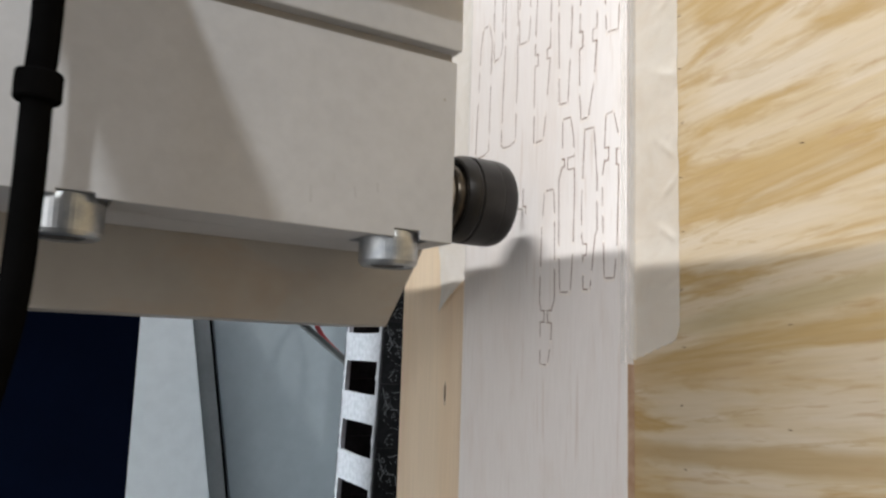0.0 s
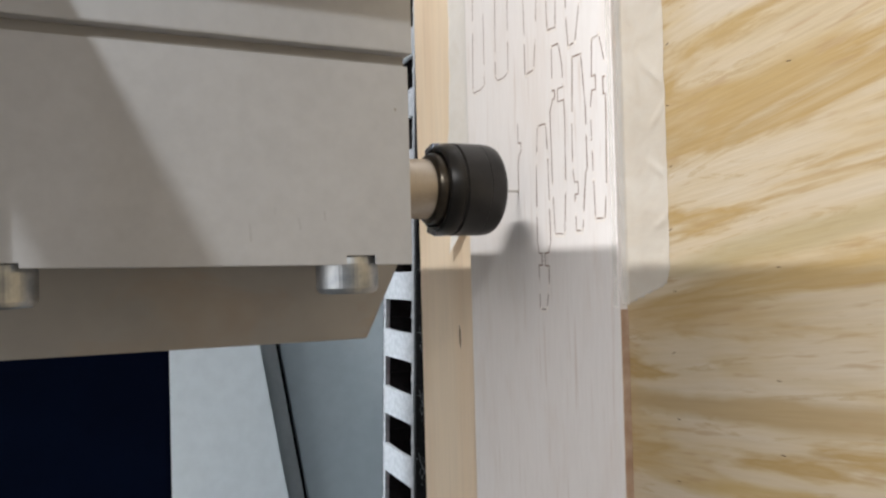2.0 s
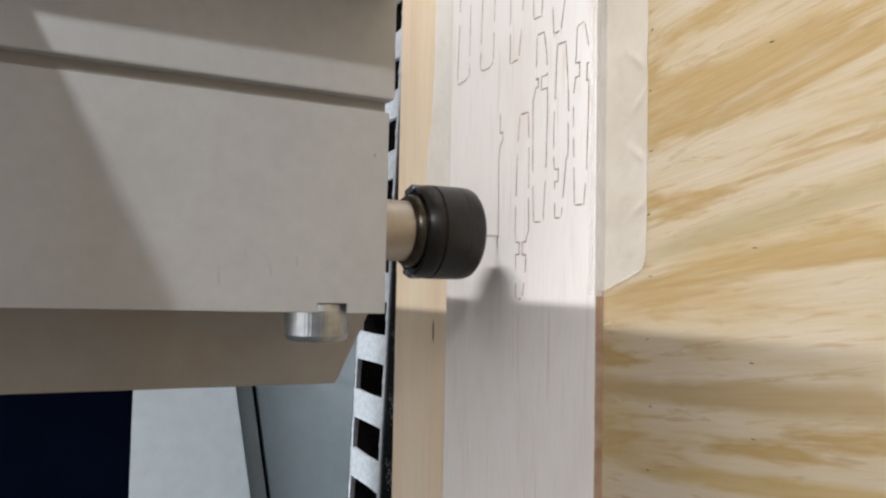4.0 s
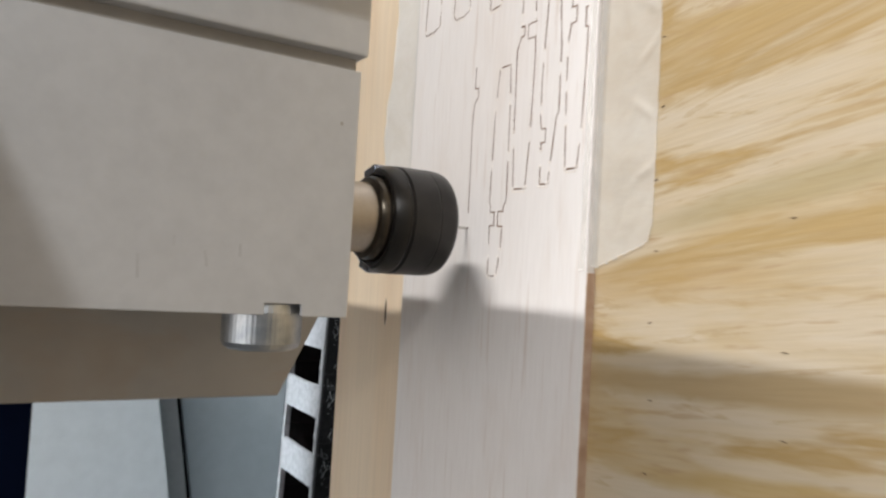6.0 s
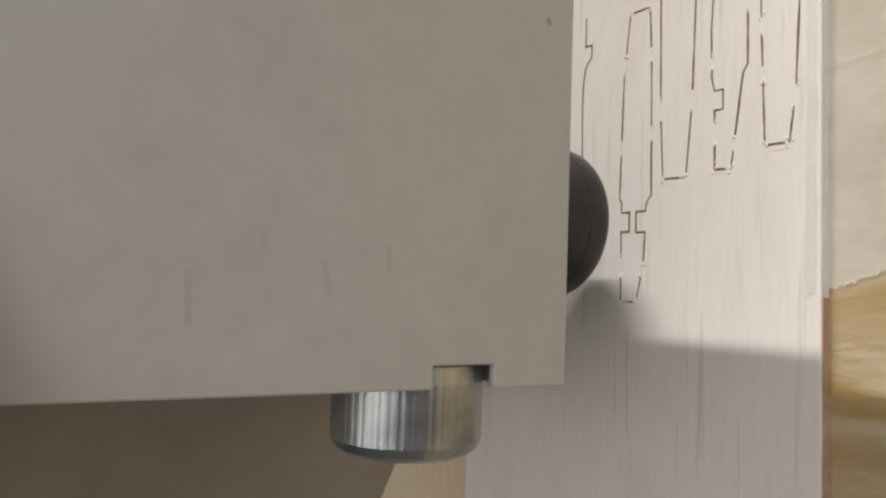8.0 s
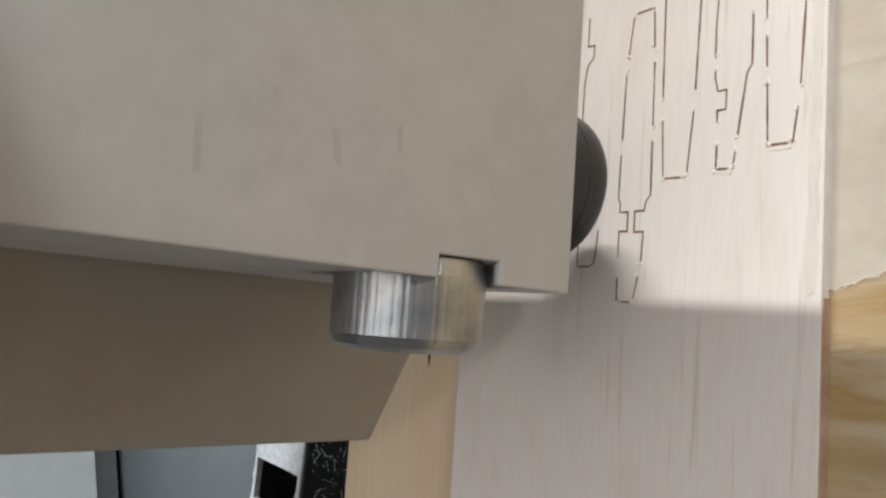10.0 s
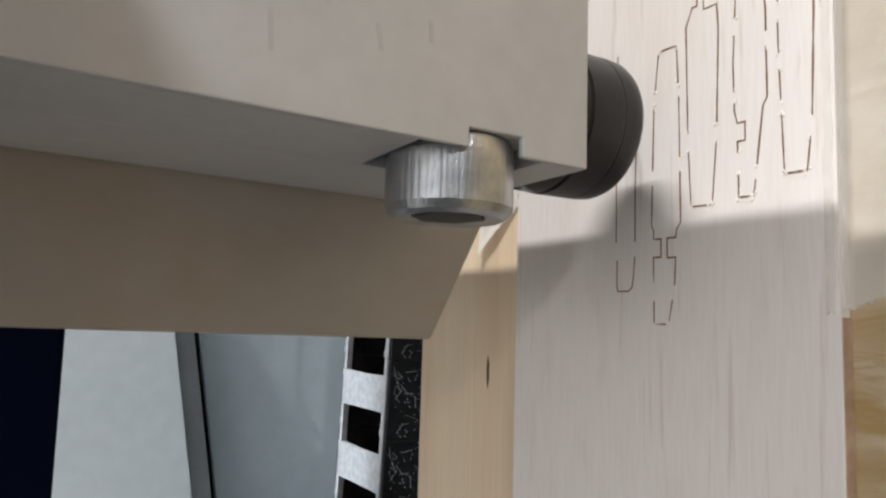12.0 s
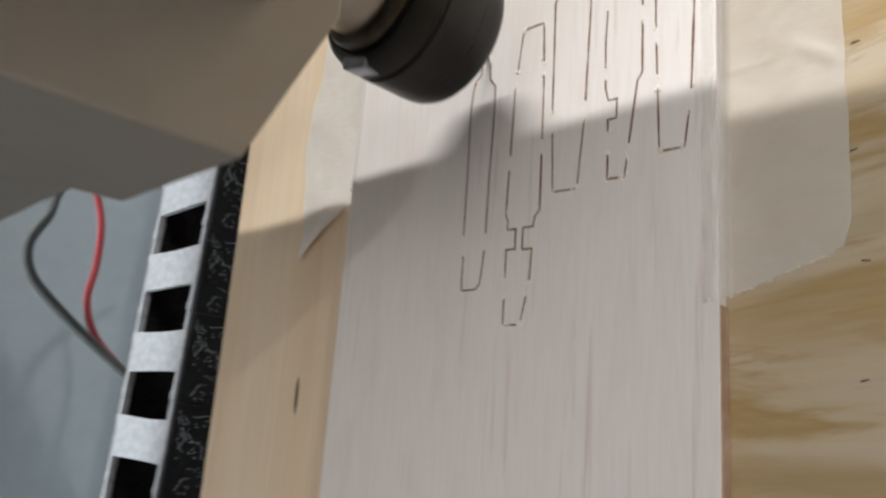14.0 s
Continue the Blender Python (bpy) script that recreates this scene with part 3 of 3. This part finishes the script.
# ---------------------------------------------------------------- the cable chain and its wires
def build_chain():
    chain = thing("cable_chain", "grey and black plastic cable chain lying behind the bed", "cable chain")
    pitch, front, back, top = 42.8, 280.0, 340.0, -44.0
    rung = prism([(-1.2, front + 1), (19.5, front + 1), (19.0, front + 12), (18.6, front + 30), (19.2, back - 1), (-1.6, back - 1), (-1.0, front + 30), (-0.8, front + 12)], "z", top - 3, top, 0.5)
    rung_ob = part("crossbar", rung, CHAIN_GREY, chain)
    side = box(-15.0, 27.75, -3.2, 0, -42, -0.6, 0.5)
    side = box(-15.2, 27.2, -2.2, 0.6, -41, -1.5, 0.0, side)
    side_ob = part("side_link", side, CHAIN_BLACK, chain, "scuffed black plastic side link")
    rail = box(-15.0, 27.75, 0, 3.4, -3.6, 0.2, 0.6)
    rail = box(-9, 14, 3.0, 4.4, -5.0, -0.4, 0.6, rail)
    for x, n in ((-11.6, 1), (-8.2, 0.6), (14.2, 0.6), (17.6, 1)):
        rail = box(x - 1.9, x + 1.9, 3.0, 3.0 + 2.6 * n, -3.2, -0.2, 0.6, rail)
    rail_ob = part("rail", rail, CHAIN_GREY, chain)
    scratch = bmesh.new()
    rng = random.Random(3)
    for _ in range(110):
        x, z = rng.uniform(-13, 26), rng.uniform(-38, -3)
        a = rng.uniform(-1.6, 1.6)
        n = rng.uniform(0.5, 2.0) if rng.random() < 0.75 else rng.uniform(3, 7)
        w = rng.uniform(0.06, 0.2)
        own = box(-n / 2, n / 2, -0.06, 0.06, -w, w)
        bmesh.ops.transform(own, matrix=Matrix.Translation((x * MM, -3.26 * MM, z * MM)) @ Matrix.Rotation(a, 4, "Y"), verts=own.verts[:])
        join(scratch, own)
    join(scratch, box(26.5, 27.0, -3.34, -3.2, -36, -20))
    scratch_ob = part("scuff", scratch, CHAIN_GREY, chain)
    side_ob.location = (-6.5 * MM, front * MM, top * MM)
    rail_ob.location = (-6.5 * MM, front * MM, top * MM)
    scratch_ob.location = (-6.5 * MM, front * MM, top * MM)
    rung_ob.location = (-6.5 * MM, 0, 0)
    for k in range(-6, 9):
        for ob, y in ((rung_ob, 0), (side_ob, front), (rail_ob, front), (scratch_ob, front), (side_ob, back + 3.0), (rail_ob, back - 3.6)):
            if k == 0 and y in (0, front):
                continue
            c = ob.copy()
            scene.collection.objects.link(c)
            c.location = ((-6.5 + pitch * k) * MM, y * MM, ob.location.z)
    chain.rotation_euler.y = 0.032
    part("floor_strip", box(-330, 400, front, back, top - 44, top - 40, 0.5), CHAIN_BLACK, chain)
    bm = tube([(300, 305, -75), (120, 312, -72), (40, 318, -70), (-60, 310, -74), (-300, 312, -76)], 3.5)
    smooth(part("inner_cable", bm, RED_WIRE, chain, "dull red cable inside the chain"), 60)

    bm = tube([(130, 395, -60), (95, 385, -12), (72, 380, -3), (54, 380, 4), (38, 380, 0), (24, 380, -14), (6, 378, -36), (-12, 372, -58), (-30, 360, -76)], 3.0)
    tagged(smooth(link("grey_cable", bm, GREY_WIRE), 60), "thin grey cable looping up beside the cable chain", "cable")
    bm = tube([(120, 398, -20), (95, 390, -28), (74, 385, -33), (50, 384, -34), (28, 382, -32), (8, 380, -40), (-14, 373, -62), (-32, 360, -78)], 2.0)
    tagged(smooth(link("red_wire", bm, RED_WIRE), 60), "thin red wire beside the grey cable", "wire")


# ---------------------------------------------------------------- the router head, built round its tool's tip
SCREW_Y = -48.7


def cap_screw(head, z):
    """A socket cap screw across the clamp block with its knurled head on the side."""
    steps, big = 150, 8.2
    at = (0, SCREW_Y * MM, z * MM)
    screw = lathe([(4.2, -29.6), (4.7, -31.6), (6.9, -32.0), (7.7, -31.5), (big, -30.5), (big, -24.2), (big - 0.3, -22.4)], steps, "X")
    for v in screw.verts:
        rad = Vector((v.co.y, v.co.z))
        if -30.9 * MM < v.co.x < -23.8 * MM and rad.length > 8.0 * MM:
            k = round(math.atan2(rad.y, rad.x) / (2 * math.pi) * steps)
            s = 1.0 if k % 3 else 0.9965
            v.co.y, v.co.z = rad.x * s, rad.y * s
    bmesh.ops.translate(screw, verts=screw.verts[:], vec=at)
    ob = part("cap_screw", screw, ZINC, head, "zinc plated socket cap screw with a knurled head")
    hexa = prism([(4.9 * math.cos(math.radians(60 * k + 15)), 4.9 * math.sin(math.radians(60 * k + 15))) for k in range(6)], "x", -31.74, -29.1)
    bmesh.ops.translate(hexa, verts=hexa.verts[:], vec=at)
    part("hex_socket", hexa, SOCKET, ob, "hexagon socket with its shade painted dark")
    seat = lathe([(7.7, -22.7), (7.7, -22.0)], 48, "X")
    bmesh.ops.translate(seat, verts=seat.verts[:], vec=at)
    part("recess", seat, SOCKET, ob, "counterbored seat with its shade painted dark")


def clamp_block(head):
    """The front block, with open counterbores for the two cap screws."""
    zs = (84.6, 164.6)
    x0, xn, x1 = -24.8, -22.2, 27.7
    y0, y1 = -57.3, -18.5
    levels = [69.2]
    for z in zs:
        levels += [z - 5.2, z + 2.5]
    levels.append(330)
    pts = [(x1, levels[0]), (x1, levels[-1]), (x0 + 4.0, levels[-1])]
    for z in reversed(zs):
        pts += [(x0 + 0.016 * (z + 2.5 - 69), z + 2.5), (xn, z + 2.5), (xn, z - 5.2), (x0 + 0.016 * (z - 5.2 - 69), z - 5.2)]
    pts.append((x0, levels[0]))
    bm = prism(pts, "y", y0, -56.3, 0.25)
    wide = [(x1, levels[0]), (x1, levels[-1]), (x0 + 4.0, levels[-1])]
    for z in reversed(zs):
        wide += [(x0 + 0.016 * (z - 60), z + 8.7), (xn, z + 8.7), (xn, z - 8.7), (x0 + 0.016 * (z - 78), z - 8.7)]
    wide.append((x0, levels[0]))
    bm = join(bm, prism(wide, "y", -56.3, -40.3))
    bm = join(bm, prism([(x1, levels[0]), (x1, levels[-1]), (x0 + 4.0, levels[-1]), (x0, levels[0])], "y", -40.3, y1))
    part("clamp_block", bm, ALU, head)
    for k, (x, z, n) in enumerate(((16, 73, 0.8), (-16, 111, 4.5), (-11, 105, 2), (-14, 99, 3), (-12, 92.6, 2.5))):
        own = box(-0.28, 0.28, -0.02, 0.02, -n / 2, n / 2)
        bmesh.ops.transform(own, matrix=Matrix.Translation((x * MM, -57.32 * MM, z * MM)) @ Matrix.Rotation(1.40 + 0.12 * (k % 3), 4, "Y"), verts=own.verts[:])
        part("scratch", own, SMUDGE if k else ALU_DARK, head)
    for z in zs:
        cap_screw(head, z)


def build_head():
    head = thing("router_head", "grey aluminium router head with a black collet nut over the sheet", "router")
    clamp_block(head)
    part("side_block", box(30.9, 113.5, -58.5, 20, 68.2, 330, 0.6), ALU, head)
    # shallow slot face; the slot's shade comes from its dark aluminium
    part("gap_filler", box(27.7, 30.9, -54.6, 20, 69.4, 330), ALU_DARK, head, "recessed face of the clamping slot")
    # two unseen plates, added only to cast shadows on the bed and clamp face
    part("bed_shade_plate", box(107.5, 113.5, -118, -58.6, 68.2, 110, 1.0), ALU_DARK, head, "unseen flat plate added to shade the bed ahead of the head")
    part("clamp_shade_plate", box(60, 64, -225, -58.6, 163, 195, 0.8), ALU_DARK, head, "unseen small plate added to shade the clamp block's face")
    # only this cover's edge is known; its reach is set to shade the side block
    part("side_cover", box(58, 61, -92, -58.6, 69, 330, 0.8), ALU_DARK, head, "thin grey cover sheet beside the clamp block")
    # rear plate with its chamfered corner, its shade put into the dark aluminium
    rear = prism([(-47.9, 69.4), (-21.3, 56.6), (60, 56.6), (60, 330), (-45.0, 330)], "y", -18, 21.5, 0.5)
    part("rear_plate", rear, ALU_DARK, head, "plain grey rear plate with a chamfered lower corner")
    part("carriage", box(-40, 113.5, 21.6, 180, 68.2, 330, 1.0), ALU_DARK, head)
    shaft = lathe([(10.6, 33), (10.6, 58), (17, 58), (17, 62)], 64)
    shaft_ob = smooth(part("spindle_shaft", shaft, SHAFT, head, "brownish ground steel spindle shaft"))
    shaft_ob.location = (1.5 * MM, 0.9 * MM, 0)
    nut = lathe([(4.0, 15.0), (13.2, 14.6), (15.1, 15.0), (16.0, 15.8), (16.5, 17.0), (16.7, 19.2), (16.7, 21.5), (16.62, 21.6), (16.62, 21.9), (16.7, 22.0), (16.7, 30.4), (16.2, 30.9), (16.2, 31.3), (16.6, 31.8), (16.4, 34.0), (15.4, 36.4), (14.6, 36.9), (13.4, 36.6), (12.8, 35.0), (10.8, 35.0)], 96)
    nut_ob = smooth(part("collet_nut", nut, BLACK_STEEL, head, "blackened steel collet nut with spanner slots"), 30)
    nut_ob.location = (1.5 * MM, 0.9 * MM, 0)
    ring = lathe([(12.9, 34.8), (12.9, 38.2), (12.3, 39.4), (10.7, 39.8)], 64)
    smooth(part("collar", ring, BRONZED, nut_ob, "brownish steel collar above the nut"), 30)
    for k in (1, 3):
        slot = box(-3.6, 3.6, 13.9, 16.45, 32.6, 37.0, 0.5)
        bmesh.ops.rotate(slot, verts=slot.verts[:], cent=(0, 0, 0), matrix=Matrix.Rotation(radians(90 * k + 14 * (k - 2)), 3, "Z"))
        part("spanner_slot", slot, BLUED, nut_ob, "bare bright flat of a spanner slot")
    bit = lathe([(0.42, 0.9), (0.42, 7.5), (0.42, 10.5), (0.8, 11.8), (1.58, 12.8), (1.58, 15.5)], 20)
    bit_ob = smooth(part("milling_bit", bit, STEEL, head, "thin steel milling bit"))
    bit_ob.location = (1.3 * MM, 0.9 * MM, 0)
    # the cable tied across the front of the head
    hose = tube([(70, -84, 186), (40, -86, 175), (10, -87, 172), (-12, -87, 172), (-34, -87, 172), (-52, -86, 173), (-80, -80, 178)], 2.6)
    hose_ob = smooth(part("cable", hose, RUBBER, head, "black cable tied across the head"), 60)
    tie = lathe([(3.6, -2.6), (3.9, -2.2), (3.9, 2.2), (3.6, 2.6)], 24, "X")
    bmesh.ops.translate(tie, verts=tie.verts[:], vec=(-10 * MM, -87 * MM, 172 * MM))
    part("cable_tie", tie, RUBBER, hose_ob)
    return head


build_room()
build_base()
build_back_panels()
build_beam()
build_chain()
build_bed()
sheet = build_sheet()
build_tape()
head = build_head()

# ---------------------------------------------------------------- what moves
TOOL = [
    # seconds, x, y, lift in millimetres
    (0.0, 59.3, 56.7, 0.0), (0.5, 57.3, 56.1, 0.0), (1.0, 52.6, 56.6, 0.0), (1.5, 47.2, 57.3, 0.0), (2.0, 42.3, 57.3, 0.0),
    (2.5, 36.6, 57.6, 0.0), (3.0, 31.5, 58.1, 0.0), (3.5, 26.4, 57.8, 0.0), (4.0, 21.6, 57.4, 0.0), (4.3, 19.0, 57.2, 0.0),
    (4.6, 18.4, 57.0, 1.6), (5.2, 16.7, 56.5, 1.6), (5.5, 16.0, 56.2, 1.4), (5.8, 15.0, 56.7, 0.0), (6.0, 14.0, 57.0, 0.0),
    (6.5, 9.0, 58.6, 0.0), (6.8, 7.5, 57.2, 0.0), (7.0, 7.7, 54.6, 0.0), (7.3, 8.0, 51.9, 0.0), (7.5, 10.2, 51.6, 0.0),
    (8.0, 15.2, 51.3, 0.0), (8.2, 16.6, 51.2, 0.0), (8.5, 16.8, 51.3, 1.6), (9.2, 18.7, 51.4, 1.6), (9.5, 19.2, 51.5, 0.0),
    (9.8, 21.8, 51.6, 0.0), (10.0, 22.7, 52.1, 0.0), (10.5, 28.3, 50.7, 0.0), (11.0, 32.8, 50.9, 0.0), (11.5, 38.4, 49.9, 0.0),
    (12.0, 43.9, 49.9, 0.0), (12.5, 48.9, 49.7, 0.0), (13.0, 52.9, 50.5, 0.0), (13.5, 54.2, 52.2, 0.0), (14.0, 60.6, 52.6, 0.0),
]
CUT = [
    # seconds, x, y, lift of the cutting tip in millimetres
    (0.0, 60.4, 54.9, 0.0), (0.3, 57.0, 54.9, 0.0), (0.4, 56.6, 56.6, 0.0), (0.5, 55.8, 56.9, 0.0), (1.0, 52.2, 57.4, 0.0), (1.5, 47.8, 57.5, 0.0), (2.0, 42.4, 57.5, 0.0),
    (2.5, 36.9, 57.3, 0.0), (3.0, 31.8, 57.2, 0.0), (3.5, 26.6, 57.2, 0.0), (4.0, 21.8, 57.2, 0.0), (4.3, 19.2, 57.2, 0.0),
    (4.6, 18.6, 57.2, 1.6), (5.2, 16.8, 57.1, 1.6), (5.5, 16.1, 57.0, 1.4), (5.8, 15.4, 56.9, 0.0), (6.0, 14.6, 56.8, 0.0), (6.5, 9.5, 56.9, 0.0),
    (6.8, 7.6, 56.6, 0.0), (7.0, 7.6, 54.8, 0.0), (7.3, 7.6, 51.8, 0.0), (7.5, 9.6, 51.4, 0.0), (8.0, 14.6, 50.9, 0.0), (8.2, 16.0, 50.8, 0.0),
    (8.5, 16.3, 50.8, 1.6), (9.2, 18.2, 50.7, 1.6), (9.5, 18.8, 50.7, 0.0), (10.0, 23.2, 50.7, 0.0), (10.5, 28.2, 50.7, 0.0), (11.0, 33.1, 50.7, 0.0),
    (11.5, 38.5, 50.5, 0.0), (12.0, 43.5, 50.4, 0.0), (12.5, 48.5, 50.4, 0.0), (13.0, 52.6, 50.5, 0.0), (13.3, 54.8, 50.5, 0.0), (13.5, 55.2, 52.2, 0.0), (14.0, 60.3, 52.4, 0.0),
]


def tip_at(t):
    for a, b in zip(CUT, CUT[1:]):
        if a[0] <= t <= b[0]:
            u = (t - a[0]) / (b[0] - a[0])
            x, y, lift = [p + (q - p) * u for p, q in zip(a[1:], b[1:])]
            return x + 0.3, y + 0.3, lift
    return CUT[-1][1] + 0.3, CUT[-1][2] + 0.3, CUT[-1][3]


def motions():
    walk(head, [(t, pose(x * MM, y * MM, z * MM)) for t, x, y, z in TOOL])
    # kerf pieces come up out of the sheet as the tool passes over them
    steps = 70
    way = [tip_at(14.0 * k / steps) for k in range(steps + 1)]
    for k, (a, b) in enumerate(zip(way, way[1:])):
        if a[2] > 0.2 or b[2] > 0.2 or abs(a[0] - b[0]) + abs(a[1] - b[1]) < 0.05:
            continue
        bm = bmesh.new()
        strips(bm, [a[:2], b[:2]])
        ob = part("fresh_kerf", bm, KERF_BROWN, sheet)
        t = 14.0 * k / steps
        rows = [(0.0, pose(0, 0, -0.0006))] if t > 0 else []
        if t > 0.15:
            rows.append((t, pose(0, 0, -0.0006)))
        rows += [(min(13.9, t + 0.2), pose(0, 0, 0)), (14.0, pose(0, 0, 0))]
        walk(ob, rows)
    # what was cut before the clip begins
    bm = bmesh.new()
    strips(bm, [(68.9, 57.2), (61.6, 57.2), (61.6, 55.2), (60.7, 55.2)])
    part("cut_outline", bm, KERF_BROWN, sheet)


motions()
